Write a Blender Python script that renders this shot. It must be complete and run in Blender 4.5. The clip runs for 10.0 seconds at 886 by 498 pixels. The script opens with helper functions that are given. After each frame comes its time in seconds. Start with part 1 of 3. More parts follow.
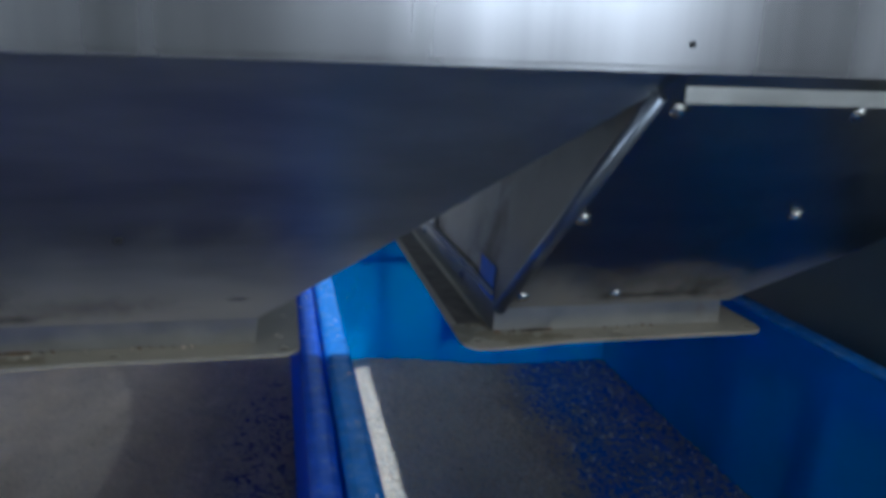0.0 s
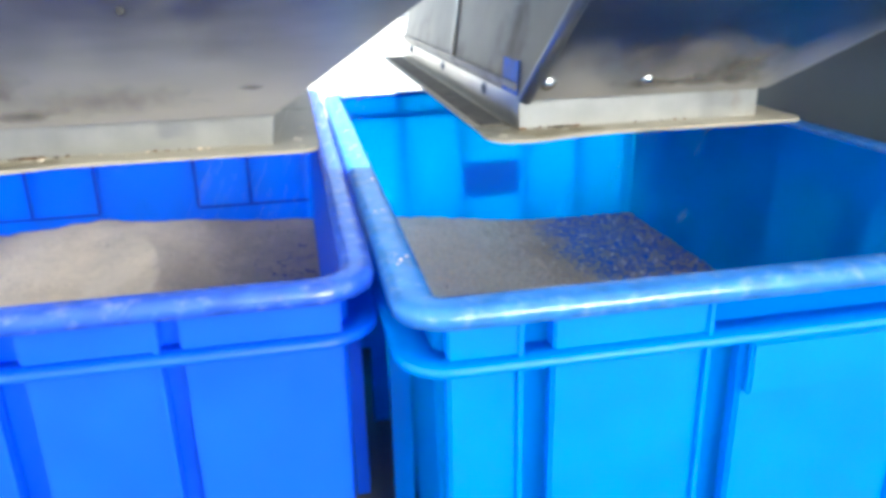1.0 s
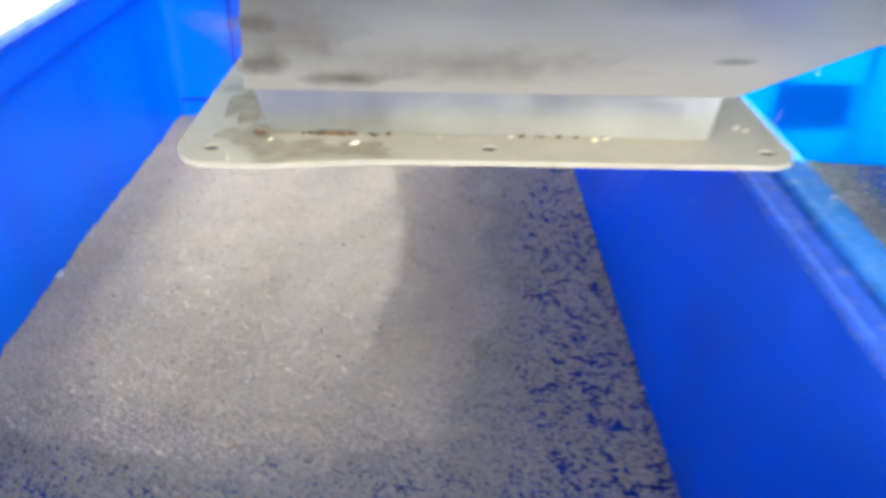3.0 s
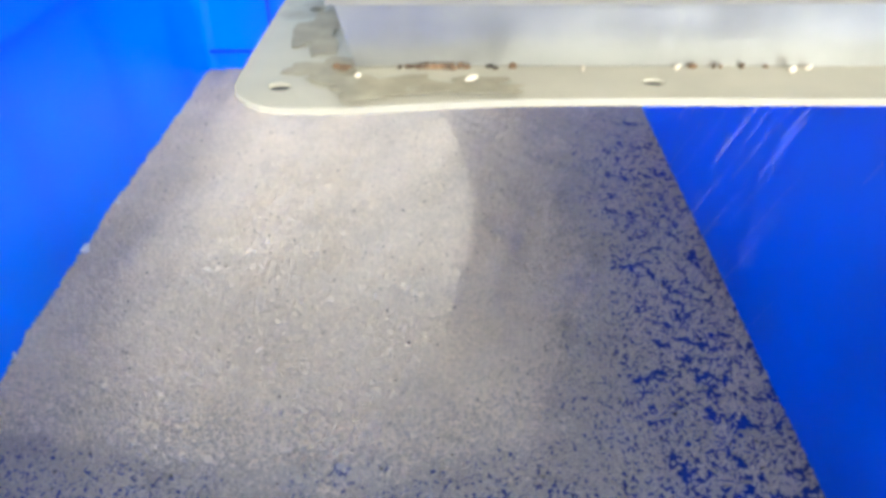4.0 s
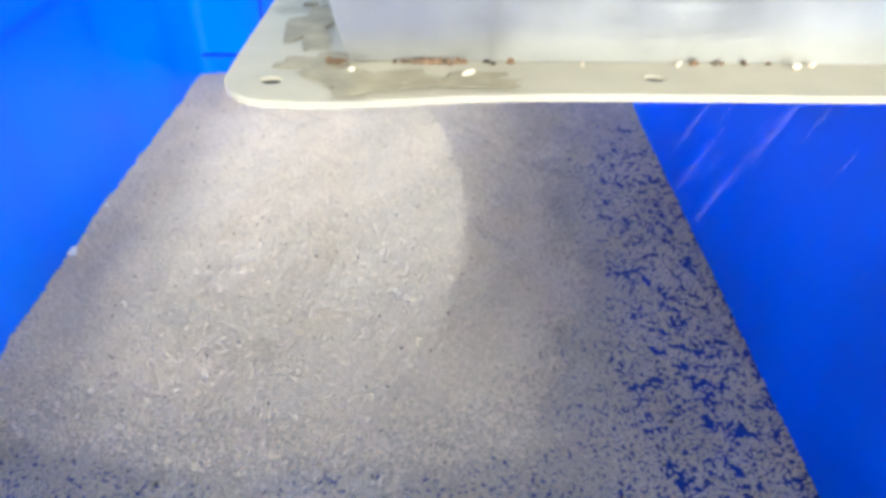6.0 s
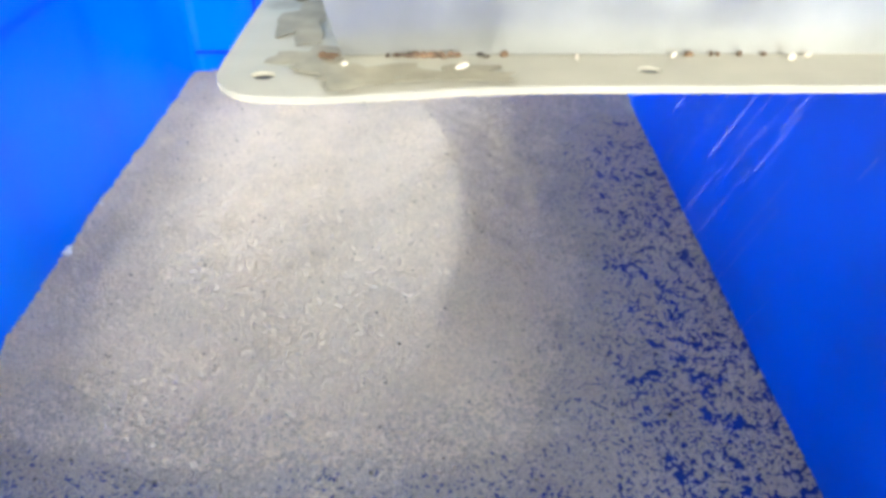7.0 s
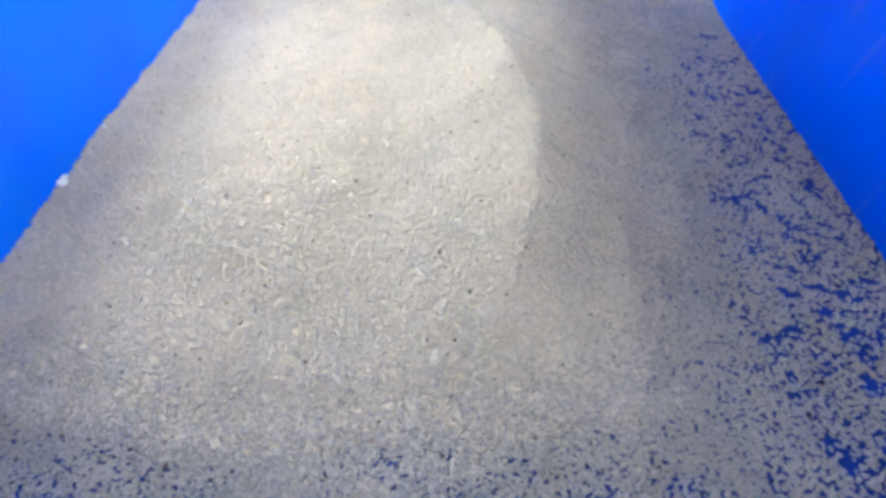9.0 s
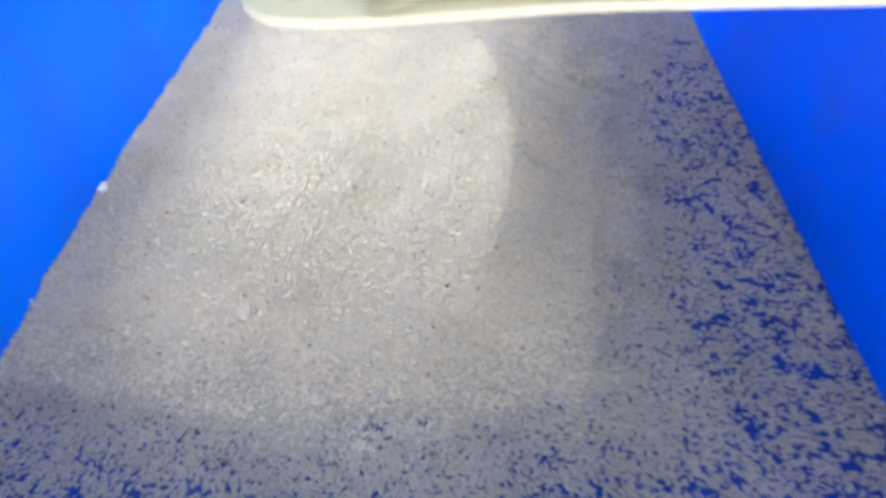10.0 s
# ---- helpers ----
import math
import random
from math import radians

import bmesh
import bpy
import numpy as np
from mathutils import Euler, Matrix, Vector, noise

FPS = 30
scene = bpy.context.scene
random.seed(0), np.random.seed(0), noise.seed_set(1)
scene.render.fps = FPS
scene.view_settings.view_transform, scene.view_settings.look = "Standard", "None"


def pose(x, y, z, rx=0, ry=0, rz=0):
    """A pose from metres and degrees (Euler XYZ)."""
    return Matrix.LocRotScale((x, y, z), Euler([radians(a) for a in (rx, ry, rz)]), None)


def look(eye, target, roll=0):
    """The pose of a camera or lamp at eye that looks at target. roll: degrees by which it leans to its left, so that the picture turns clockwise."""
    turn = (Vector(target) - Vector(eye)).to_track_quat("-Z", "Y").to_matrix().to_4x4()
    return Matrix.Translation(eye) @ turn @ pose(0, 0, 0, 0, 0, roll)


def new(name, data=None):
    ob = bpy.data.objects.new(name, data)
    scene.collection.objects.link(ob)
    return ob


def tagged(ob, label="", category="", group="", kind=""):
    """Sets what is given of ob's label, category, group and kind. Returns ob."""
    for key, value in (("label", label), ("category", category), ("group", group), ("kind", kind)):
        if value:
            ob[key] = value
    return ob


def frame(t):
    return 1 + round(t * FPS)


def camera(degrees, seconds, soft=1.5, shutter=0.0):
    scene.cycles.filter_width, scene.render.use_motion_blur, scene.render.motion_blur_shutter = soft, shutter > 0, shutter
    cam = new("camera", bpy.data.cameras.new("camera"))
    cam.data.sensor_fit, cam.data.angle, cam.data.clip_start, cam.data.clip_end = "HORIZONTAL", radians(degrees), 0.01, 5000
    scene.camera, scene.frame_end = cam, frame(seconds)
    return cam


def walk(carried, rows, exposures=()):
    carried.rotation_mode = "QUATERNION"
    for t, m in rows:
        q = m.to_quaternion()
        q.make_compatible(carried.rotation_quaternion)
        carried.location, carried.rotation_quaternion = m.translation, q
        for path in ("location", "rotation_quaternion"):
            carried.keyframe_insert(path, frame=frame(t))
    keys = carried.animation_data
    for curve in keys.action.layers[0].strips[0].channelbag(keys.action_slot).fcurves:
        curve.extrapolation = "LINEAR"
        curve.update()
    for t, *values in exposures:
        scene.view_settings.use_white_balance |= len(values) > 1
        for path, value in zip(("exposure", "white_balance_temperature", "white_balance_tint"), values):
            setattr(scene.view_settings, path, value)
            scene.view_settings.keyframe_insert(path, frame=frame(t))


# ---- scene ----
DEG = 61.27
cam = camera(DEG, 10.0, soft=4.0, shutter=0.5)
PATH = [
    (0, (-0.0173, -0.4539, 0.5625), (0.0877, 0.0199, 0.4418), 1.86),
    (0.1, (-0.0154, -0.4505, 0.5513), (0.0929, 0.0223, 0.4300), 2.25),
    (0.5, (0.0010, -0.4601, 0.5271), (0.1195, 0.0045, 0.3854), 0.40),
    (0.7, (0.0035, -0.4549, 0.4729), (0.1105, 0.0029, 0.3027), -0.55),
    (1, (-0.0215, -0.4623, 0.4411), (0.0670, -0.0006, 0.2708), -1.33),
    (1.5, (-0.0265, -0.4743, 0.4771), (0.0457, -0.0071, 0.3143), -2.11),
    (2, (-0.0826, -0.4027, 0.4922), (-0.0228, 0.0611, 0.3153), -0.06),
    (2.2, (-0.1251, -0.3610, 0.5417), (-0.0970, 0.0955, 0.3397), -0.97),
    (2.4, (-0.1670, -0.3205, 0.5524), (-0.1449, 0.1329, 0.3429), 0.14),
    (2.5, (-0.1738, -0.2990, 0.5385), (-0.1494, 0.1521, 0.3243), 0.26),
    (3, (-0.1900, -0.1529, 0.4672), (-0.1869, 0.2703, 0.2010), 1.17),
    (3.2, (-0.2152, -0.1213, 0.4543), (-0.2222, 0.3003, 0.1856), -1.19),
    (4.3, (-0.2407, -0.0646, 0.4100), (-0.2511, 0.3414, 0.1184), 0.18),
    (4.5, (-0.2400, -0.0652, 0.4079), (-0.2497, 0.3409, 0.1164), 0.70),
    (5, (-0.2414, -0.0629, 0.4114), (-0.2490, 0.3489, 0.1279), -0.16),
    (5.5, (-0.2415, -0.0632, 0.4102), (-0.2456, 0.3494, 0.1279), 0.30),
    (7, (-0.2406, -0.0620, 0.4083), (-0.2435, 0.3490, 0.1235), -0.29),
    (7.5, (-0.2394, -0.0443, 0.3974), (-0.2353, 0.3567, 0.0987), 0.12),
    (8, (-0.2480, 0.0079, 0.3673), (-0.2388, 0.4029, 0.0609), 2.17),
    (8.2, (-0.2642, 0.0172, 0.3513), (-0.2739, 0.4148, 0.0482), -0.17),
    (8.5, (-0.2689, 0.0196, 0.3356), (-0.2935, 0.4128, 0.0277), -2.37),
    (9, (-0.2753, 0.0233, 0.3281), (-0.2942, 0.4150, 0.0180), -1.68),
    (9.5, (-0.2736, 0.0196, 0.3279), (-0.2990, 0.4124, 0.0195), -2.54),
    (10, (-0.2480, -0.0269, 0.3935), (-0.2781, 0.3526, 0.0694), -3.01),
]
EXPOSURES = [(0, -0.5, 5200, 4), (0.3, -0.3, 5200, 4), (0.5, 0.95, 5400, 4), (0.7, 1.5, 5800, 4), (1.0, 1.95, 6050, 3), (1.5, 2.15, 6100, 3), (2.5, 2.33, 6100, 3),
             (3.0, 2.24, 6080, 3), (4.5, 2.54, 6000, 1), (7.0, 2.55, 6000, 1), (8.0, 2.56, 5880, 0), (10, 2.62, 5960, -2)]
walk(cam, [(t, look(e, g, r)) for t, e, g, r in PATH], EXPOSURES)

# ---------- world and light ----------
world = bpy.data.worlds.new("daylight")
scene.world = world
world.use_nodes = True
wn = world.node_tree.nodes
sky = wn.new("ShaderNodeTexSky")
sky.sky_type = "NISHITA"
sky.sun_disc = False
sky.sun_elevation = radians(76.7)
sky.sun_rotation = radians(21.1)
world.node_tree.links.new(sky.outputs[0], wn["Background"].inputs[0])
wn["Background"].inputs[1].default_value = 0.11


def lamp_area(name, eye, target, sx, sy, power, colour):
    d = bpy.data.lights.new(name, "AREA")
    d.shape, d.size, d.size_y, d.energy, d.color = "RECTANGLE", sx, sy, power, colour
    ob = new(name, d)
    ob.matrix_world = look(eye, target)
    return ob


sun_data = bpy.data.lights.new("sun", "SUN")
sun_data.energy, sun_data.angle, sun_data.color = 5.0, radians(0.5), (1.0, 0.95, 0.88)
sun = new("sun", sun_data)
sun.matrix_world = look((0.085, 0.22, 1.0), (0, 0, 0))

# daylight of the workshop's front windows, behind the camera
for wx, wide, power in ((1.8, 2.2, 94), (-3.7, 1.3, 52)):
    lamp_area("front_window_light", (wx, -4.85, 1.9), (wx, 0, 0.9), wide, 1.5, power, (1.0, 0.955, 0.89))

# unseen area lamp added behind the machine to light the heap's left side
lamp_area("heap_fill_light", (-1.7, 1.05, 3.19), (-1.7, 1.05, 0), 0.98, 1.08, 20, (0.95, 0.98, 1.0))

# ---------- materials ----------


def mat(name, colour, rough=0.5, metal=0.0, noise_scale=30.0, vary=0.12, bump=0.05, bump_scale=200.0, stain=None, stain_scale=6.0, stain_at=(0.55, 0.7),
        translucent=0.0, through_colour=None, stretch=(1, 1, 1), island=0.0, rough_vary=0.1, gloss=0.5, dust=None, clear=0.0):
    m = bpy.data.materials.new(name)
    m.use_nodes = True
    nt = m.node_tree
    n, l = nt.nodes, nt.links
    b = n["Principled BSDF"]
    tc = n.new("ShaderNodeTexCoord")
    mp = n.new("ShaderNodeMapping")
    mp.inputs["Scale"].default_value = stretch
    l.new(tc.outputs["Object"], mp.inputs["Vector"])
    nz = n.new("ShaderNodeTexNoise")
    nz.inputs["Scale"].default_value, nz.inputs["Detail"].default_value = noise_scale, 6
    l.new(mp.outputs[0], nz.inputs["Vector"])
    ramp = n.new("ShaderNodeMapRange")
    ramp.inputs[1].default_value, ramp.inputs[2].default_value = 0.3, 0.7
    ramp.inputs[3].default_value, ramp.inputs[4].default_value = 1 - vary, 1 + vary
    l.new(nz.outputs["Fac"], ramp.inputs[0])
    val = n.new("ShaderNodeHueSaturation")
    val.inputs["Color"].default_value = (*colour, 1)
    l.new(ramp.outputs[0], val.inputs["Value"])
    out = val.outputs[0]
    if island:
        geo = n.new("ShaderNodeNewGeometry")
        mr = n.new("ShaderNodeMapRange")
        mr.inputs[3].default_value, mr.inputs[4].default_value = 1 - island, 1 + island * 0.6
        l.new(geo.outputs["Random Per Island"], mr.inputs[0])
        v2 = n.new("ShaderNodeHueSaturation")
        l.new(out, v2.inputs["Color"])
        l.new(mr.outputs[0], v2.inputs["Value"])
        out = v2.outputs[0]
        gt = n.new("ShaderNodeMath")
        gt.operation = "GREATER_THAN"
        gt.inputs[1].default_value = 0.996
        l.new(geo.outputs["Random Per Island"], gt.inputs[0])
        dm = n.new("ShaderNodeMix")
        dm.data_type = "RGBA"
        l.new(gt.outputs[0], dm.inputs[0])
        l.new(out, dm.inputs[6])
        dm.inputs[7].default_value = (0.16, 0.12, 0.09, 1)
        out = dm.outputs[2]
    if stain:
        sn = n.new("ShaderNodeTexNoise")
        sn.inputs["Scale"].default_value, sn.inputs["Detail"].default_value, sn.inputs["Roughness"].default_value = stain_scale, 5, 0.6
        l.new(tc.outputs["Object"], sn.inputs["Vector"])
        sr = n.new("ShaderNodeMapRange")
        sr.inputs[1].default_value, sr.inputs[2].default_value = stain_at
        l.new(sn.outputs["Fac"], sr.inputs[0])
        mx = n.new("ShaderNodeMix")
        mx.data_type = "RGBA"
        l.new(sr.outputs[0], mx.inputs[0])
        l.new(out, mx.inputs[6])
        mx.inputs[7].default_value = (*stain, 1)
        out = mx.outputs[2]
    l.new(out, b.inputs["Base Color"])
    b.inputs["Metallic"].default_value = metal
    b.inputs["Specular IOR Level"].default_value = gloss
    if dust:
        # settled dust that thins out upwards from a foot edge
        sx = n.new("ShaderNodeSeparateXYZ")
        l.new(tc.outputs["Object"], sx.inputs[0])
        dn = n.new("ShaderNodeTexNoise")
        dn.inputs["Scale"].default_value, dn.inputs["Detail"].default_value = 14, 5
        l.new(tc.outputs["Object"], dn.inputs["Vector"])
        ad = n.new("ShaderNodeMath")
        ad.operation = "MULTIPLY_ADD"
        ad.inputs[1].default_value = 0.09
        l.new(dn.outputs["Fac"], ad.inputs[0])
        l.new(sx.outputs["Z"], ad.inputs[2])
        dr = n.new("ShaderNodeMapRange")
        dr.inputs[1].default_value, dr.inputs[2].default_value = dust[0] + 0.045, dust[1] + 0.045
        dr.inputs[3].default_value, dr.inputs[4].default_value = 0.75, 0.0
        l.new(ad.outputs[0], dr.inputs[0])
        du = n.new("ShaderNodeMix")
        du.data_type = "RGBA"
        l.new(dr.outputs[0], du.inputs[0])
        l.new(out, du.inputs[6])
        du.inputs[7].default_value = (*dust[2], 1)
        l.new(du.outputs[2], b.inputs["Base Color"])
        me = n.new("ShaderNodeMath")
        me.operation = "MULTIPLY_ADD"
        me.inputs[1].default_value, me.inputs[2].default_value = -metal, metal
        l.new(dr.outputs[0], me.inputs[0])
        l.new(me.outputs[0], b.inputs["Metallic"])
    rr = n.new("ShaderNodeMapRange")
    rr.inputs[3].default_value, rr.inputs[4].default_value = max(rough - rough_vary, 0.03), min(rough + rough_vary, 1)
    l.new(nz.outputs["Fac"], rr.inputs[0])
    l.new(rr.outputs[0], b.inputs["Roughness"])
    if bump:
        bn = n.new("ShaderNodeTexNoise")
        bn.inputs["Scale"].default_value = bump_scale
        l.new(mp.outputs[0], bn.inputs["Vector"])
        bp = n.new("ShaderNodeBump")
        bp.inputs["Strength"].default_value, bp.inputs["Distance"].default_value = bump, 0.002
        l.new(bn.outputs["Fac"], bp.inputs["Height"])
        l.new(bp.outputs[0], b.inputs["Normal"])
    if translucent:
        tr = n.new("ShaderNodeBsdfTranslucent")
        if through_colour:
            tr.inputs["Color"].default_value = (*through_colour, 1)
        else:
            l.new(out, tr.inputs["Color"])
        ms = n.new("ShaderNodeMixShader")
        ms.inputs[0].default_value = translucent
        l.new(b.outputs[0], ms.inputs[1])
        l.new(tr.outputs[0], ms.inputs[2])
        surface = ms.outputs[0]
        if clear:
            cl = n.new("ShaderNodeBsdfTransparent")
            mc = n.new("ShaderNodeMixShader")
            mc.inputs[0].default_value = clear
            l.new(surface, mc.inputs[1])
            l.new(cl.outputs[0], mc.inputs[2])
            surface = mc.outputs[0]
        l.new(surface, n["Material Output"].inputs["Surface"])
    return m


M_DEEP = mat("deep_blue_plastic", (0.008, 0.120, 0.90), 0.42, 0, 18, 0.1, 0.06, 350, translucent=0.40, through_colour=(0.10, 0.50, 1.0))
M_LIGHT = mat("light_blue_plastic", (0.003, 0.27, 0.90), 0.42, 0, 18, 0.1, 0.06, 350, translucent=0.65, through_colour=(0.08, 0.72, 1.0))
M_DEEP_THICK = mat("deep_blue_thick_plastic", (0.008, 0.120, 0.90), 0.40, 0, 18, 0.1, 0.08, 350, translucent=0.2, through_colour=(0.10, 0.50, 1.0))
M_LIGHT_THICK = mat("light_blue_thick_plastic", (0.003, 0.25, 0.90), 0.40, 0, 18, 0.1, 0.08, 350, translucent=0.2, through_colour=(0.06, 0.62, 1.0))
# the tote's own blue, darkened for the shade between the granules
M_DEEP_SHADED = mat("deep_blue_shaded_floor", (0.004, 0.038, 0.28), 0.45, 0, 18, 0.15, 0.08, 350)
# same plastic as the light walls, floor shade put into the colour
M_LIGHT_SHADED = mat("blue_shaded_floor", (0.003, 0.15, 0.62), 0.45, 0, 18, 0.15, 0.08, 350)
# darker blue for the outer ribs' shadows seen through the wall
M_RIB_SHADE = mat("blue_rib_shade", (0.006, 0.075, 0.62), 0.45, 0, 18, 0.1, 0.05, 350)
M_SCUFF_A = mat("scuffed_deep_blue_rim", (0.035, 0.14, 0.82), 0.22, 0, 60, 0.2, 0.25, 120, stain=(0.24, 0.33, 0.78), stain_scale=90, stain_at=(0.54, 0.85), translucent=0.25, gloss=1.0)
M_SCUFF_B = mat("scuffed_light_blue_rim", (0.05, 0.27, 0.83), 0.22, 0, 60, 0.2, 0.25, 120, stain=(0.26, 0.48, 0.82), stain_scale=90, stain_at=(0.52, 0.85), translucent=0.25, gloss=1.0)
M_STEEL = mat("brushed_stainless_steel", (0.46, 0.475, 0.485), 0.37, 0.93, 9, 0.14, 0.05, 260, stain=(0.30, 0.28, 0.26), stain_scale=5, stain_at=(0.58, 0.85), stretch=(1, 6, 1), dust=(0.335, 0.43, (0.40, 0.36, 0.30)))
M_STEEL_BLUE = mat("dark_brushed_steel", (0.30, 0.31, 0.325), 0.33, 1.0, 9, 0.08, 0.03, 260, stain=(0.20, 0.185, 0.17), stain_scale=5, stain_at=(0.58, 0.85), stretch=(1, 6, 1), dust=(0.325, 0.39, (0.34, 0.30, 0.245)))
M_STEEL_DUSTY = mat("dusty_steel_side", (0.36, 0.34, 0.31), 0.55, 0.8, 8, 0.2, 0.08, 180, stain=(0.16, 0.14, 0.12), stain_scale=9, stain_at=(0.55, 0.75))
M_TUBE = mat("dull_blue_grey_tube", (0.24, 0.27, 0.33), 0.3, 0.85, 12, 0.15, 0.05)
# strong upright tone bands stand in for reflections in the polished steel
M_PANEL = mat("polished_steel_painted_reflections", (0.36, 0.36, 0.38), 0.28, 1.0, 5, 0.65, 0.03, 60, stretch=(1.5, 1, 0.04))
M_FLANGE = mat("dust_coated_cream_flange", (0.40, 0.36, 0.28), 0.6, 0.1, 40, 0.08, 0.12, 160, stain=(0.24, 0.22, 0.16), stain_scale=11, stain_at=(0.60, 0.68))
M_COLLAR = mat("pale_welded_collar", (0.43, 0.42, 0.39), 0.32, 0.85, 30, 0.12, 0.08, 160, stain=(0.33, 0.26, 0.17), stain_scale=16, stain_at=(0.62, 0.78))
M_MUD = mat("dried_dust", (0.265, 0.23, 0.16), 0.7, 0, 90, 0.25, 0.2, 300)
M_RUST = mat("rusty_weld", (0.16, 0.09, 0.045), 0.8, 0, 160, 0.5, 0.5, 300, stain=(0.03, 0.025, 0.02), stain_scale=60, stain_at=(0.45, 0.6))
M_BOLT = mat("bright_bolt_head", (0.75, 0.75, 0.74), 0.22, 1.0, 50, 0.1, 0)
M_DARK = mat("matt_black", (0.02, 0.02, 0.025), 0.6, 0, 50, 0.2, 0.1)
M_LABEL = mat("blue_label", (0.02, 0.12, 0.62), 0.5, 0, 60, 0.2, 0.1, stain=(0.25, 0.35, 0.6), stain_scale=80, stain_at=(0.6, 0.7))
M_GRAIN = mat("pale_granules", (0.90, 0.795, 0.655), 0.9, 0, 14, 0.09, 0, island=0.16, translucent=0.33, gloss=0.1, clear=0.12)
M_FALL = mat("falling_granule", (0.88, 0.86, 0.82), 0.5, 0, 30, 0.05, 0)
M_GRAIN_BED = mat("granule_bed", (0.86, 0.75, 0.62), 0.8, 0, 400, 0.2, 0.5, 420)
M_GRAIN_THIN = mat("lone_clear_granules", (0.88, 0.80, 0.69), 0.9, 0, 14, 0.09, 0, island=0.2, translucent=0.35, gloss=0.1, clear=0.34)
M_GRAIN_B = mat("pale_grey_granules", (0.90, 0.87, 0.81), 0.85, 0, 14, 0.06, 0, island=0.22, translucent=0.28, gloss=0.1, clear=0.10)
# dark tone for an added floor that the steel sheets reflect
M_DIM_FLOOR = mat("dark_reflection_dimmer", (0.17, 0.165, 0.15), 0.7, 0, 3, 0.2, 0.2, 60, stain=(0.10, 0.10, 0.09), stain_scale=2, stain_at=(0.5, 0.75))
M_SMEAR = mat("brown_dust_smear", (0.17, 0.145, 0.11), 0.7, 0.1, 40, 0.3, 0.1)


def fade_out(m, strength):
    """Let a dust coat thin out raggedly towards its rim."""
    n, l = m.node_tree.nodes, m.node_tree.links
    tc = n.new("ShaderNodeTexCoord")
    mp = n.new("ShaderNodeMapping")
    mp.inputs["Location"].default_value, mp.inputs["Scale"].default_value = (-1, 0, -1), (2, 0, 2)
    l.new(tc.outputs["Generated"], mp.inputs["Vector"])
    ln = n.new("ShaderNodeVectorMath")
    ln.operation = "LENGTH"
    l.new(mp.outputs[0], ln.inputs[0])
    nz = n.new("ShaderNodeTexNoise")
    nz.inputs["Scale"].default_value, nz.inputs["Detail"].default_value = 55, 6
    l.new(tc.outputs["Object"], nz.inputs["Vector"])
    ad = n.new("ShaderNodeMath")
    ad.operation = "MULTIPLY_ADD"
    ad.inputs[1].default_value = 1.1
    l.new(nz.outputs["Fac"], ad.inputs[0])
    l.new(ln.outputs["Value"], ad.inputs[2])
    mr = n.new("ShaderNodeMapRange")
    mr.inputs[1].default_value, mr.inputs[2].default_value = 0.65, 1.25
    mr.inputs[3].default_value, mr.inputs[4].default_value = strength, 0.0
    l.new(ad.outputs[0], mr.inputs[0])
    l.new(mr.outputs[0], n["Principled BSDF"].inputs["Alpha"])
    return m


fade_out(M_SMEAR, 0.6)
M_FILM = fade_out(mat("brown_dust_film", (0.24, 0.20, 0.15), 0.8, 0, 40, 0.25, 0.05, 300), 0.36)
M_CONCRETE = mat("pale_concrete", (0.56, 0.54, 0.50), 0.8, 0, 3, 0.12, 0.2, 60, stain=(0.40, 0.38, 0.34), stain_scale=1.5, stain_at=(0.5, 0.75))
M_WALL = mat("white_plaster", (0.78, 0.78, 0.76), 0.85, 0, 2, 0.06, 0.1, 40)
M_SIDE = mat("grey_painted_steel", (0.10, 0.125, 0.13), 0.5, 0.1, 6, 0.12, 0.05, 120)
M_GREY = mat("grey_corrugated_metal", (0.16, 0.17, 0.175), 0.5, 0.4, 20, 0.1, 0.05)

# ---------- mesh helpers ----------


def finish(bm, name, material, smooth=False):
    bmesh.ops.recalc_face_normals(bm, faces=bm.faces)
    me = bpy.data.meshes.new(name)
    bm.to_mesh(me)
    bm.free()
    me.materials.append(material)
    if smooth:
        for p in me.polygons:
            p.use_smooth = True
    return me


def part(name, bm, material, parent=None, label="", smooth=False):
    ob = new(name, finish(bm, name, material, smooth))
    if parent is not None:
        ob.parent = parent
    if label:
        ob["label"] = label
    return ob


def empty(name, x=0, y=0, z=0):
    ob = new(name)
    ob.empty_display_size = 0.05
    ob.location = (x, y, z)
    return ob


def box(x0, x1, y0, y1, z0, z1, bevel=0.0, bm=None):
    own = bm is None
    bm = bmesh.new() if own else bm
    g = bmesh.ops.create_cube(bm, size=1.0, matrix=Matrix.Translation(((x0 + x1) / 2, (y0 + y1) / 2, (z0 + z1) / 2)) @ Matrix.Diagonal((x1 - x0, y1 - y0, z1 - z0, 1)))
    if bevel:
        es = list({e for v in g["verts"] for e in v.link_edges})
        bmesh.ops.bevel(bm, geom=es, offset=bevel, segments=2, affect="EDGES")
    return bm


def slab(points, offset):
    """A sheet: a polygon given a thickness along the vector offset."""
    bm = bmesh.new()
    vs = [bm.verts.new(p) for p in points]
    f = bm.faces.new(vs)
    r = bmesh.ops.extrude_face_region(bm, geom=[f])
    bmesh.ops.translate(bm, vec=offset, verts=[v for v in r["geom"] if isinstance(v, bmesh.types.BMVert)])
    return bm


def rod(a, b, radius, segments=14, bm=None):
    bm = bmesh.new() if bm is None else bm
    a, b = Vector(a), Vector(b)
    m = Matrix.Translation((a + b) / 2) @ (b - a).to_track_quat("Z", "Y").to_matrix().to_4x4()
    bmesh.ops.create_cone(bm, cap_ends=True, segments=segments, radius1=radius, radius2=radius, depth=(b - a).length, matrix=m)
    return bm


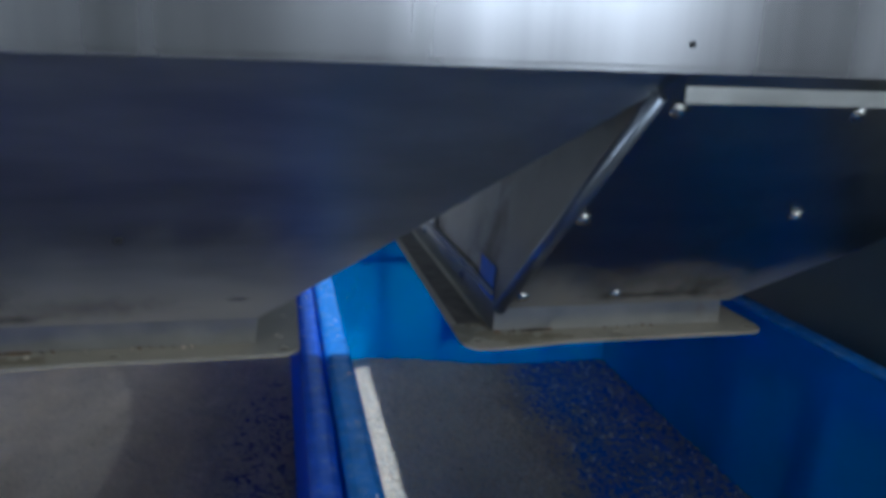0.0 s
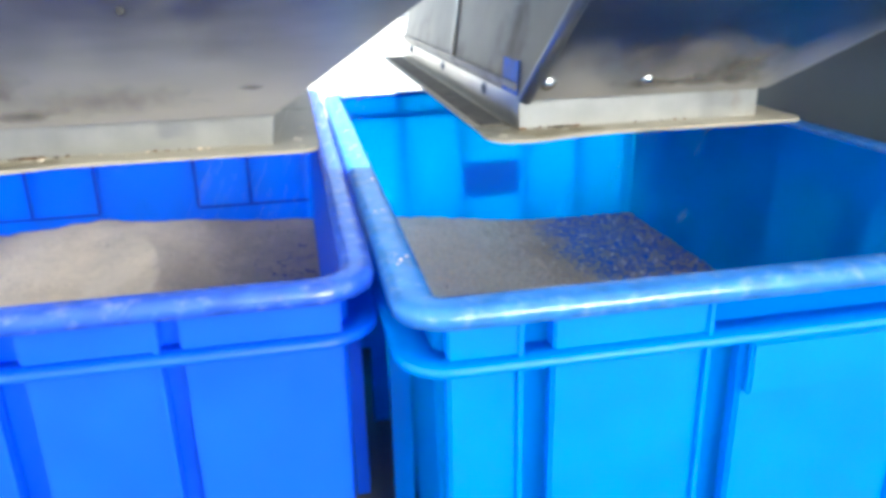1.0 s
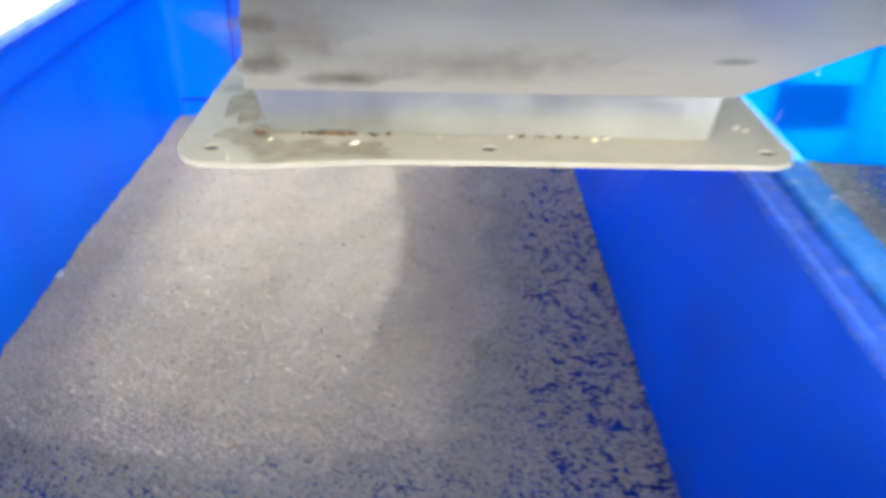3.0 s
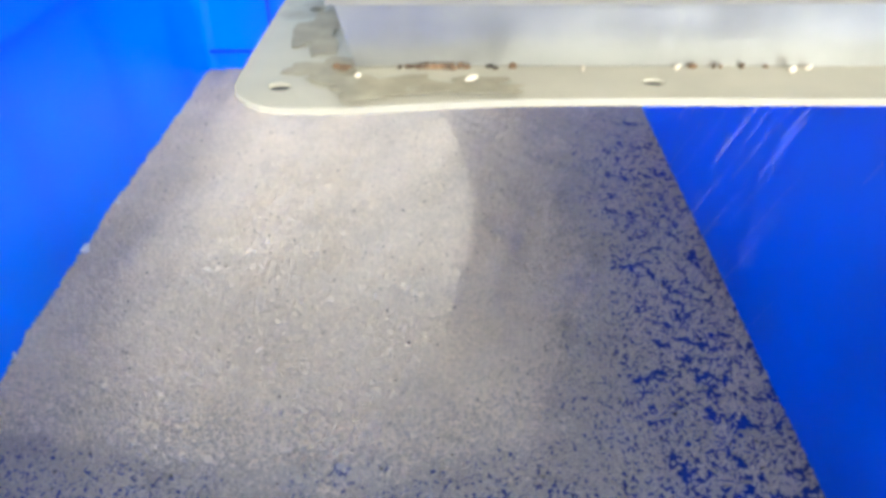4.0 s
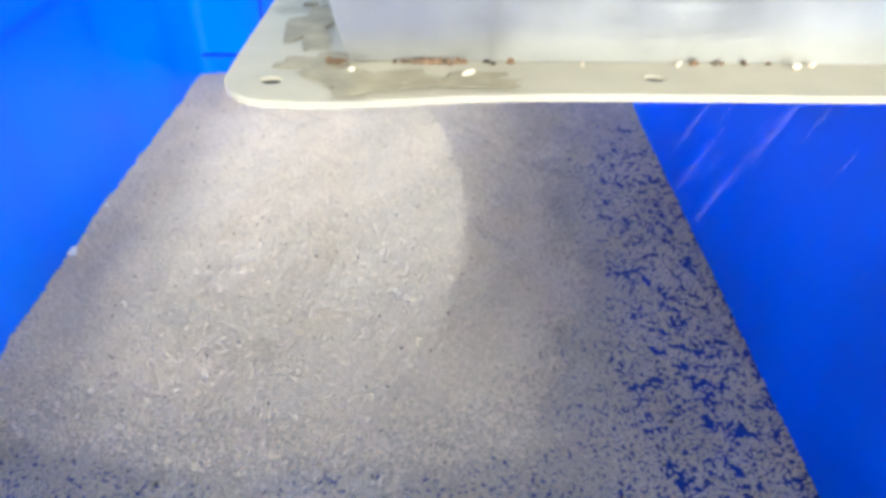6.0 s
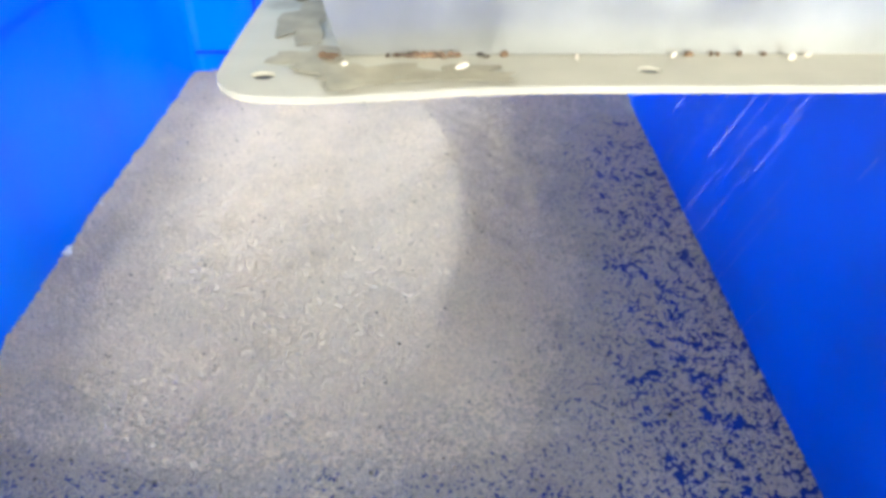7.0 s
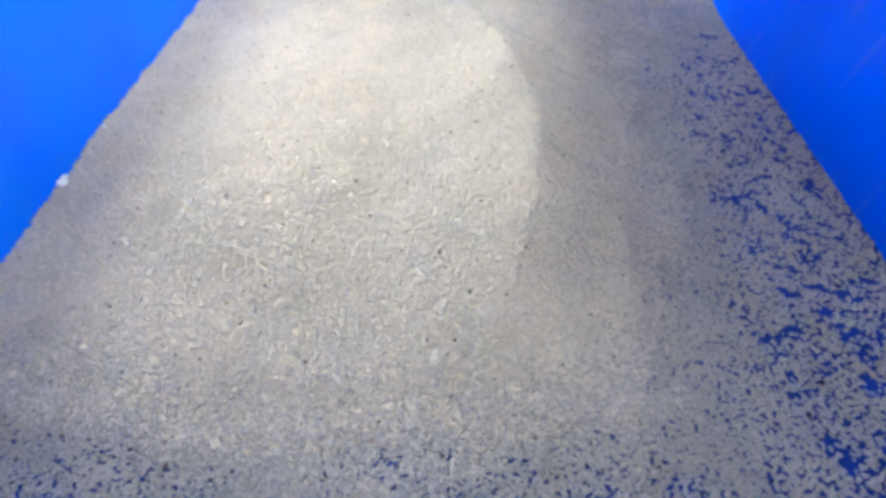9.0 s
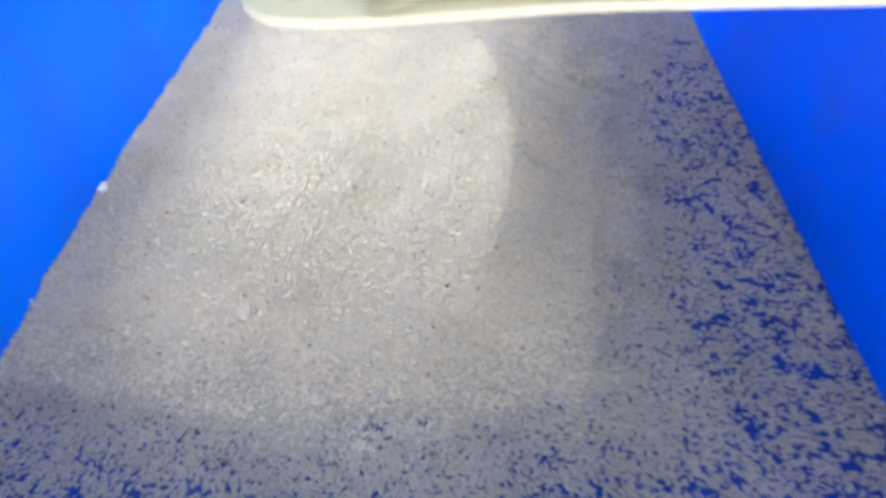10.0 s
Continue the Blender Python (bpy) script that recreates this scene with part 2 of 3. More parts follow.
def ring_path(w, d, r, off, steps=7):
    """Points round a rounded rectangle w by d from the origin, moved outward by off."""
    pts = []
    for cx, cy, a0 in ((w - r, r, -90), (w - r, d - r, 0), (r, d - r, 90), (r, r, 180)):
        for k in range(steps + 1):
            a = radians(a0 + 90 * k / steps)
            pts.append((cx + (r + off) * math.cos(a), cy + (r + off) * math.sin(a)))
    return pts


def sweep(w, d, r, profile, bm=None):
    """A closed profile of (outward offset, height) led round a rounded rectangle."""
    bm = bmesh.new() if bm is None else bm
    rings = [[bm.verts.new((x, y, z)) for x, y in ring_path(w, d, r, off)] for off, z in profile]
    n, k = len(rings[0]), len(rings)
    for i in range(k):
        for j in range(n):
            bm.faces.new((rings[i][j], rings[i][(j + 1) % n], rings[(i + 1) % k][(j + 1) % n], rings[(i + 1) % k][j]))
    return bm


def plate_with_holes(outer, holes, z, thick):
    bm = bmesh.new()
    edges = []
    for loop in [outer] + holes:
        vs = [bm.verts.new((x, y, z)) for x, y in loop]
        edges += [bm.edges.new((vs[i], vs[(i + 1) % len(vs)])) for i in range(len(vs))]
    bmesh.ops.triangle_fill(bm, use_beauty=True, edges=edges)
    r = bmesh.ops.extrude_face_region(bm, geom=list(bm.faces))
    bmesh.ops.translate(bm, vec=(0, 0, thick), verts=[v for v in r["geom"] if isinstance(v, bmesh.types.BMVert)])
    return bm


# ---------- the place ----------
floor = part("floor", box(-40, 40, -40, 40, -0.12, 0.0), M_CONCRETE)
tagged(floor, "pale dusty concrete workshop floor", "floor", kind="structure")
# unseen dark sheet over the floor, added so the hopper fronts reflect less
tagged(part("floor_dimmer", box(-4.5, 4.5, -5.0, 0.70, 0.0005, 0.0045), M_DIM_FLOOR), "unseen dark floor added to dim the steel sheets' reflections", "floor", kind="structure")
joint = part("trim", box(-1.315, -1.285, -4.5, 9.0, 0.0, 0.012, 0.003), M_GREY)
tagged(joint, "narrow raised grey floor strip beside the machine", "floor trim", kind="structure")
RH = 3.2


def structure(name, bm, material, label, category):
    return tagged(part(name, bm, material), label, category, kind="structure")


structure("wall_west", box(-4.7, -4.5, -5.0, 9.0, 0, RH), M_WALL, "white plastered workshop wall", "wall")
structure("wall_east", box(4.5, 4.7, -5.0, 9.0, 0, RH), M_WALL, "white plastered workshop wall", "wall")
wall_s = structure("wall_south", box(-4.5, 4.5, -5.2, -5.0, 0, 1.1), M_WALL, "white plastered wall below long windows", "wall")
structure("wall_south_top", box(-4.5, 4.5, -5.2, -5.0, 2.7, RH), M_WALL, "white plastered wall above long windows", "wall")
structure("wall_north", box(-4.7, 4.7, 9.0, 9.2, 0, 1.2), M_WALL, "pale yard wall in bright daylight", "wall")
structure("wall_south_pier", box(-3.0, 0.65, -5.2, -5.0, 1.1, 2.7), M_WALL, "white plastered pier between two windows", "wall")
structure("wall_south_end", box(2.95, 4.5, -5.2, -5.0, 1.1, 2.7), M_WALL, "white plastered wall beside a window", "wall")
# unseen ceiling; strips behind the machine are added to cut the sun
roof_sun_screen = box(-4.7, 4.7, -5.2, 0.45, RH, RH + 0.15)
for q in ((-3.0, -2.2005, 0.4505, 1.65), (-1.1995, 0.262, 0.4505, 1.65), (-2.20, -1.20, 0.4505, 0.5), (-2.20, -1.20, 1.6, 1.65)):
    box(*q, RH, RH + 0.15, bm=roof_sun_screen)
structure("ceiling", roof_sun_screen, M_WALL, "unseen white ceiling shaped to keep sun off the deep blue tote", "ceiling")

# ---------- totes ----------
RIM, BED = 0.26, 0.0135


def tote(x, y, w, d, body_mat, thick_mat, base_mat, rim_mat, label, rim_w, channels, r):
    top = empty("plastic_tote", x, y, 0)
    tagged(top, label, "tote", group="blue totes under the hoppers")
    tau = 0.006
    part("body", sweep(w, d, r, [(0, RIM - 0.006), (-0.002, 0.2), (-tau, BED), (-tau + 0.003, 0.010), (0.001, 0.2), (0.003, RIM - 0.006)]), body_mat, top)
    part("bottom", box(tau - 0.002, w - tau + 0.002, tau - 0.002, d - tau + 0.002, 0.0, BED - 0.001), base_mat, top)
    e = rim_w
    part("rim", sweep(w, d, r, [(0.0005, RIM - 0.007), (-0.001, RIM - 0.003), (0.002, RIM - 0.0006), (0.006, RIM), (e - 0.008, RIM), (e - 0.003, RIM - 0.001),
                                (e, RIM - 0.005), (e, RIM - 0.012), (e - 0.003, RIM - 0.012), (e - 0.003, RIM - 0.007)]), rim_mat, top, "scuffed rolled rim", smooth=True)
    part("ledge", sweep(w, d, r, [(-0.001, 0.2185), (-0.001, 0.2225), (e - 0.003, 0.2225), (e, 0.2205), (e, 0.2165), (e - 0.002, 0.2155), (e - 0.003, 0.2185)]), thick_mat, top, smooth=True)
    # stiffening panels between recessed upright channels, and grip panels at both ends
    p = e - 0.007
    cuts = sorted([0.004] + [c for pair in channels for c in pair] + [w - c for pair in channels for c in pair] + [w - 0.004])
    spans = list(zip(cuts[0::2], cuts[1::2]))
    for k, (u0, u1) in enumerate(spans):
        part("lower_panel", box(u0, u1, -(p - 0.003), -0.0032, 0.006, 0.2150, 0.002), thick_mat, top)
        if k == len(spans) // 2:
            part("grip_bar", box(u0 + 0.003, u1 - 0.003, -(p + 0.005), -(p - 0.002), 0.176, 0.2150, 0.002), thick_mat, top)
        else:
            part("upper_panel", box(u0, u1, -(p - 0.001), -0.0032, 0.2230, RIM - 0.008, 0.0015), thick_mat, top)
    for pair in channels:
        for c in (pair[0], w - pair[1]):
            part("rib", box(c - 0.004, c - 0.0006, -(p + 0.001), -0.0031, 0.006, RIM - 0.008), thick_mat, top)
    # plain ribs on the far end and the long sides
    for c in (0.105, 0.2125, w - 0.2125, w - 0.113, w - 0.02):
        part("rib", box(c - 0.0025, c + 0.0025, d + 0.0032, d + p, 0.008, RIM - 0.008), thick_mat, top)
    for x0, x1 in ((-p, -0.0032), (w + 0.0032, w + p)):
        for k in range(5):
            c = 0.10 + (d - 0.20) * k / 4
            part("rib", box(x0, x1, c - 0.0018, c + 0.0018, 0.008, RIM - 0.008), thick_mat, top)
    return top


AW, AD = 0.5835, 0.905
BX, BY, BW, BD = 0.0508, -0.052, 0.541, 0.868
tote_a = tote(-AW, 0, AW, AD, M_DEEP, M_DEEP_THICK, M_DEEP_SHADED, M_SCUFF_A, "deep blue ribbed plastic tote half filled with pale granules", 0.022, ((0.106, 0.118), (0.201, 0.217)), 0.020)
tote_b = tote(BX, BY, BW, BD, M_LIGHT, M_LIGHT_THICK, M_LIGHT_SHADED, M_SCUFF_B, "light blue ribbed plastic tote with a thin granule layer", 0.026, ((0.052, 0.071), (0.178, 0.202)), 0.008)
# dark strips stand in for rib shadows on the translucent far wall
for c in (0.0965, 0.2075, 0.375, 0.468):
    part("rib_line", box(c - 0.0022, c + 0.0022, AD - 0.0075, AD - 0.0030, 0.062, 0.215), M_RIB_SHADE, tote_a)
for c0, c1 in ((0.004, 0.2075), (0.375, 0.5765)):
    part("rib_line", box(c0, c1, AD - 0.0082, AD - 0.0038, 0.058, 0.062), M_RIB_SHADE, tote_a)
part("moulded_mark", box(0.215, 0.315, BD + 0.0045, BD + 0.006, 0.066, 0.130), M_LIGHT_THICK, tote_b, "plain moulded mark on the far end")

# ---------- granules ----------


def smooth01(a, b, v):
    s = np.clip((v - a) / (b - a), 0, 1)
    return s * s * (3 - 2 * s)


def lumps(x, y, scale, seed):
    """Smooth random waves, about -1 to 1."""
    rs = np.random.RandomState(seed)
    out = np.zeros_like(x)
    for _ in range(14):
        a, k, ph = rs.rand() * 6.283, scale * (0.5 + 1.5 * rs.rand()), rs.rand() * 6.283
        out += np.sin(k * (x * np.cos(a) + y * np.sin(a)) + ph)
    return out / 4.0


def patches(x, y, cell, seed):
    """Ragged random patches over four octaves, about -1 to 1."""
    rs = np.random.RandomState(seed)
    out, weight = np.zeros_like(x), 1.0
    for _ in range(4):
        table = rs.rand(64, 64) * 2 - 1
        u, v = x / cell + 100.0, y / cell + 100.0
        iu, iv = np.floor(u).astype(int), np.floor(v).astype(int)
        fu, fv = u - iu, v - iv
        fu, fv = fu * fu * (3 - 2 * fu), fv * fv * (3 - 2 * fv)
        t = table[iu % 64, iv % 64] * (1 - fu) * (1 - fv) + table[(iu + 1) % 64, iv % 64] * fu * (1 - fv)
        t += table[iu % 64, (iv + 1) % 64] * (1 - fu) * fv + table[(iu + 1) % 64, (iv + 1) % 64] * fu * fv
        out += weight * t
        cell, weight = cell / 2.1, weight * 0.8
    return out / 1.5


def height_a(x, y):
    """A heap with a sharp crest down its middle and a low second hump beside it."""
    crest = -0.228 - 0.9 * (y - 0.52) ** 2
    right = np.clip((x - crest) / (-0.095 - crest), 0, 1.35)
    left = np.clip((crest - x) / (crest + 0.58), 0, 1)
    p = np.where(x > crest, np.where(right < 1, np.clip(1 - right, 0, 1) ** 1.05, 0.45 * (1 - right)), 1 - 0.32 * left)
    q = smooth01(0.12, 0.50, y) * (1 - 0.22 * smooth01(0.62, 0.9, y))
    far = smooth01(0.70, 0.90, y)
    z = BED - 0.0035 + 0.0345 * p * q - 0.0025 * (1 - smooth01(0.14, 0.28, y)) - 0.004 * (1 - smooth01(-0.50, -0.36, x)) * (1 - smooth01(0.16, 0.36, y)) - 0.006 * smooth01(-0.17, -0.04, x) * (1 - smooth01(0.12, 0.34, y))
    # the crest, steep on its left flank too, and the hollow between it and the broad left hump
    along = smooth01(0.28, 0.42, y) * (1 - 0.6 * smooth01(0.74, 0.86, y))
    d = (crest - x) / np.where(x < crest, 0.055, 0.032)
    z = z + along * 0.0105 * np.exp(-np.abs(d) ** 1.5)
    z = z - along * 0.0065 * np.exp(-((x - crest + 0.100) / 0.030) ** 2)
    z = z + 0.005 * smooth01(0.25, 0.5, y) * np.exp(-((x + 0.43) / 0.06) ** 2)
    z = z + far * (0.006 + 0.010 * smooth01(crest, crest + 0.15, x))
    return z + 0.0010 * lumps(x, y, 110, 12) + 0.0014 * lumps(x, y, 38, 1) + 0.0007 * lumps(x, y, 140, 2)


def height_b(x, y):
    u = x - BX
    p = np.clip(1 - np.abs(u - 0.08) / 0.25, -0.3, 1)
    return BED - 0.001 + 0.029 * p + 0.0018 * lumps(x, y, 38, 5) + 0.0007 * lumps(x, y, 140, 6)


def granules(name, x0, x1, y0, y1, height, step, size, material, seed, thin, label, coarse=0.02, loose=0.5):
    rs = np.random.RandomState(seed)
    # bed under the loose grains
    nx, ny = int((x1 - x0) / 0.006), int((y1 - y0) / 0.006)
    gx, gy = np.meshgrid(np.linspace(x0, x1, nx), np.linspace(y0, y1, ny))
    gz = height(gx, gy) - 0.0012
    low = gz < BED + 0.0024 + 0.0016 * patches(gx, gy, 0.03, seed + 21)
    gz = np.where(low, BED - 0.006, gz)
    verts = np.stack([gx, gy, gz], -1).reshape(-1, 3)
    i = (np.arange(ny - 1)[:, None] * nx + np.arange(nx - 1)[None]).ravel()
    faces = np.stack([i, i + 1, i + nx + 1, i + nx], 1)
    me = bpy.data.meshes.new("granule_bed")
    me.from_pydata(verts.tolist(), [], faces.tolist())
    me.materials.append(M_GRAIN_BED)
    # loose grains, each a small irregular crystal
    n = int((x1 - x0) * (y1 - y0) / step ** 2 * 2.1)
    cx, cy = x0 + (x1 - x0) * rs.rand(n), y0 + (y1 - y0) * rs.rand(n)
    # more grains where the heap runs out
    ex, ey = x0 + (x1 - x0) * rs.rand(n), y0 + (y1 - y0) * rs.rand(n)
    ed = (height(ex, ey) - BED) / 0.006
    more = (ed < 0.7) & (rs.rand(n) < (ed + 0.6) / 1.2)
    cx, cy = np.concatenate([cx, ex[more]]), np.concatenate([cy, ey[more]])
    n = len(cx)
    h = height(cx, cy)
    depth = (h - BED) / 0.006
    clump = patches(cx, cy, coarse, seed + 9)
    keep = clump < np.where(depth > 0.6, 9.0, thin + 1.0 * np.clip(depth, -0.9, 0.6) + loose * rs.rand(n))
    cx, cy, h = cx[keep], cy[keep], np.maximum(h[keep], BED)
    n = len(cx)
    base = np.array([(1, 0, 0), (0, 1, 0), (-1, 0, 0), (0, -1, 0), (0, 0, 0.6), (0, 0, -0.6)], float)
    s = size * (0.75 + 0.45 * rs.rand(n, 1, 1) ** 1.5)
    shape = base[None] * (0.7 + 0.6 * rs.rand(n, 6, 1)) * s
    a, b, c = rs.rand(3, n) * 6.283
    b = (b / 6.283 - 0.5) * 0.8

    def turn(p, i0, i1, ang):
        u, v = p[:, :, i0] * np.cos(ang)[:, None] - p[:, :, i1] * np.sin(ang)[:, None], p[:, :, i0] * np.sin(ang)[:, None] + p[:, :, i1] * np.cos(ang)[:, None]
        p[:, :, i0], p[:, :, i1] = u, v

    turn(shape, 0, 1, a), turn(shape, 1, 2, b), turn(shape, 0, 1, c)
    pts = shape + np.stack([cx, cy, h + size * 0.22 + rs.rand(n) * size * 0.3], -1)[:, None]
    tri = np.array([(0, 1, 4), (1, 2, 4), (2, 3, 4), (3, 0, 4), (1, 0, 5), (2, 1, 5), (3, 2, 5), (0, 3, 5)])
    idx = (tri[None] + 6 * np.arange(n)[:, None, None]).reshape(-1).astype(np.int32)
    gm = bpy.data.meshes.new("granules")
    gm.vertices.add(6 * n)
    gm.vertices.foreach_set("co", pts.reshape(-1).astype(np.float32))
    gm.loops.add(len(idx))
    gm.loops.foreach_set("vertex_index", idx)
    gm.polygons.add(8 * n)
    gm.polygons.foreach_set("loop_start", np.arange(0, len(idx), 3, dtype=np.int32))
    # lone crystals let the floor show through, packed ones do not
    gm.materials.append(material)
    gm.materials.append(M_GRAIN_THIN)
    gm.polygons.foreach_set("material_index", np.repeat((rs.rand(n) > smooth01(0.0, 2.2, depth[keep])).astype(np.int32), 8))
    gm.update(calc_edges=True)
    ob = tagged(new(name, gm), label, "granules", kind="stuff")
    bed = new("granule_bed", me)
    bed.parent = ob
    return ob


granules("granule_heap", -AW + 0.006, -0.006, 0.006, AD - 0.006, height_a, 0.0024, 0.00150, M_GRAIN, 3, 0.86, "heap of pale beige granules thinning over the blue tote floor", 0.0075, 0.6)
granules("granule_layer", BX + 0.006, BX + BW - 0.006, BY + 0.006, BY + BD - 0.006, height_b, 0.0036, 0.0019, M_GRAIN_B, 4, 0.0, "thin layer of pale grey granules in the tote", 0.006, 1.3)

# ---------- hoppers ----------
FZ = 0.301


def front_y(z):
    return 0.477 - 0.8 * z


def bolt(p, normal, parent, radius=0.0052, material=None):
    bm = bmesh.new()
    q = Vector(normal).normalized()
    m = Matrix.Translation(p) @ q.to_track_quat("Z", "Y").to_matrix().to_4x4()
    bmesh.ops.create_uvsphere(bm, u_segments=12, v_segments=6, radius=radius, matrix=m @ Matrix.Diagonal((1, 1, 0.6, 1)))
    bmesh.ops.create_cone(bm, cap_ends=True, segments=12, radius1=radius * 1.35, radius2=radius * 1.35, depth=0.0016, matrix=m)
    return part("bolt", bm, material or M_BOLT, parent, "round bolt head", smooth=True)


def circle(cx, cy, rx, ry, n=14):
    return [(cx + rx * math.cos(2 * math.pi * k / n), cy + ry * math.sin(2 * math.pi * k / n)) for k in range(n)]


def sag(u, v):
    """How far the flange's worn front corner is bent down."""
    return 0.004 * math.exp(-((u - 0.03) / 0.05) ** 2) * math.exp(-max(v, 0) / 0.022)


def flange_and_collar(top, x0, y1, in_l, in_r, side_mat):
    """The plate that closes the hopper's foot and the low collar that stands on it."""
    y0, w = 0.193, 0.320
    r = 0.018
    outer = [(x0 + x, y0 + y) for x, y in ring_path(w, y1 - y0, r, 0, 5)]
    c0, c1, d0 = x0 + 0.033, x0 + w - 0.037, y0 + 0.034
    inner = [(c0 + 0.013, d0 + 0.004), (c1 - 0.012, d0 + 0.004), (c1 - 0.012, y1 - 0.034), (c0 + 0.013, y1 - 0.034)]
    holes = [circle(x0 + hx, y0 + 0.0155, 0.0046, 0.0036) for hx in (0.013, 0.159, 0.306)]
    for hy in (0.3, 0.5, 0.7):
        holes += [circle(x0 + 0.014, hy, 0.004, 0.004), circle(x0 + w - 0.014, hy, 0.004, 0.004)]
    fine = []
    for k in range(len(outer)):
        (xa, ya), (xb, yb) = outer[k], outer[(k + 1) % len(outer)]
        m = max(1, int(math.hypot(xb - xa, yb - ya) / 0.012))
        xa, xb = (q - 0.005 if q < x0 + 0.1 else q for q in (xa, xb))
        fine += [(xa + (xb - xa) * i / m, ya + (yb - ya) * i / m) for i in range(m)]
    plate = plate_with_holes(fine, [inner] + holes, FZ - 0.001, 0.003)
    for v in plate.verts:
        v.co.z -= sag(v.co.x - x0, v.co.y - y0)
    part("flange", plate, M_FLANGE, top, "cream dust-coated flange plate with bolt holes")
    # black discs painted in for the darkness inside the bolt holes
    for hx in (0.013, 0.159, 0.306):
        part("hole_shade", rod((x0 + hx, y0 + 0.0155, FZ - 0.0006 - sag(hx, 0.0155)), (x0 + hx, y0 + 0.0155, FZ + 0.0004 - sag(hx, 0.0155)), 0.0046, 12), M_DARK, top, "black disc standing in for shade in a bolt hole")
    b0, b1 = FZ + 0.002, 0.333
    part("collar", slab([(c0 + in_l, d0 - 0.002, b0), (c1 - in_r, d0 - 0.002, b0), (c1, d0 - 0.002, b1), (c0, d0 - 0.002, b1)], (0, 0.003, 0)), M_COLLAR, top, "pale welded steel collar")
    part("collar_lip", rod((c0 - 0.001, d0 - 0.003, b1), (c1 + 0.001, d0 - 0.003, b1), 0.0014, 8), M_STEEL_DUSTY, top)
    part("collar", slab([(c0 + in_l, d0 + 0.0012, b0), (c0, d0 + 0.0012, b1), (c0, y1 - 0.03, b1), (c0 + in_l, y1 - 0.03, b0)], (0.002, 0, 0)), side_mat, top)
    part("collar", slab([(c1 - in_r, d0 + 0.0012, b0), (c1, d0 + 0.0012, b1), (c1, y1 - 0.03, b1), (c1 - in_r, y1 - 0.03, b0)], (-0.002, 0, 0)), side_mat, top)
    part("collar", box(c0, c1, y1 - 0.03, y1 - 0.027, b0, b1), M_STEEL_DUSTY, top)
    rs = random.Random(int(x0 * 1000))
    for u, n, s in ((0.004, 8, 0.006), (0.042, 34, 0.030), (0.15, 6, 0.04)):
        bead = bmesh.new()
        for k in range(n):
            m = Matrix.Translation((c0 + u + rs.gauss(0, s * 0.4), d0 - 0.0026 - abs(rs.gauss(0, 0.0012)), b0 + 0.0004)) @ Matrix.Diagonal((0.0006 + 0.0016 * rs.random(), 0.0008, 0.0006 + 0.0012 * rs.random(), 1))
            bmesh.ops.create_icosphere(bead, subdivisions=1, radius=1.0, matrix=m)
        tagged(part("weld_bead", bead, M_RUST, top, "rust-stained weld along the collar"), kind="stuff")
    for lift, (cx, cy, sx, sy) in enumerate(((x0 + 0.030, y0 + 0.030, 0.014, 0.012), (x0 + 0.020, y0 + 0.075, 0.010, 0.030), (x0 + 0.050, y0 + 0.014, 0.022, 0.010), (x0 + 0.088, y0 + 0.010, 0.02, 0.007))):
        loop = []
        for k in range(26):
            a = 2 * math.pi * k / 26
            q = 1 + 0.28 * math.sin(3 * a + cx * 90) + 0.18 * math.sin(7 * a + cy * 70) + rs.uniform(-0.1, 0.1)
            loop.append((cx + sx * q * math.cos(a), max(cy + sy * q * math.sin(a), y0 + 0.002), FZ + 0.0021 + 0.0004 * lift))
        loop = [(max(px, x0 + 0.003), py, pz - sag(px - x0, py - y0)) for px, py, pz in loop]
        part("mud_stain", slab(loop, (0, 0, 0.0002)), M_MUD, top, "dried dark dust stain")
    return c0, c1, d0


TOPZ = 0.563
YB = 1.0


def hopper(name, x0, top_l, top_r, side_r, label, front_mat, in_l, in_r, collar_mat):
    top = empty(name, x0 + 0.16, 0.6, FZ)
    top.matrix_world = Matrix.Identity(4)
    tagged(top, label, "hopper", group="discharge hoppers")
    c0, c1, d0 = flange_and_collar(top, x0, YB, in_l, in_r, collar_mat)
    zb = 0.332
    yb, yt = front_y(zb), front_y(TOPZ)
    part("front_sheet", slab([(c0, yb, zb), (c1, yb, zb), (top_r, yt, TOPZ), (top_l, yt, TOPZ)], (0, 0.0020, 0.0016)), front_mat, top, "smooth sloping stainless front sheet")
    part("side_sheet", slab([(c0, yb + 0.003, zb), (top_l, yt + 0.003, TOPZ), (top_l, YB, TOPZ), (c0, YB - 0.03, zb)], (0.002, 0, 0)), M_STEEL_DUSTY, top, "dusty steel side sheet")
    part("side_sheet", slab([(c1, yb + 0.003, zb), (side_r, yt + 0.003, TOPZ), (side_r, YB, TOPZ), (c1, YB - 0.03, zb)], (-0.002, 0, 0)), M_STEEL_DUSTY, top)
    part("back_sheet", slab([(c0, YB - 0.03, zb), (c1, YB - 0.03, zb), (side_r, YB, TOPZ), (top_l, YB, TOPZ)], (0, -0.002, 0)), M_STEEL_DUSTY, top)
    # unseen cover, added with an overhang that keeps sun off the flange
    part("shade_lid", box(c0 - 0.018, side_r, yt + 0.004, YB + 0.12, TOPZ - 0.005, TOPZ - 0.001), M_STEEL_DUSTY, top)
    return top, c0, c1


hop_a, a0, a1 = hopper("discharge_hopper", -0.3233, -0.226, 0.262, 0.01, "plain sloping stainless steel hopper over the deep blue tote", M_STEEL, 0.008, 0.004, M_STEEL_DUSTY)
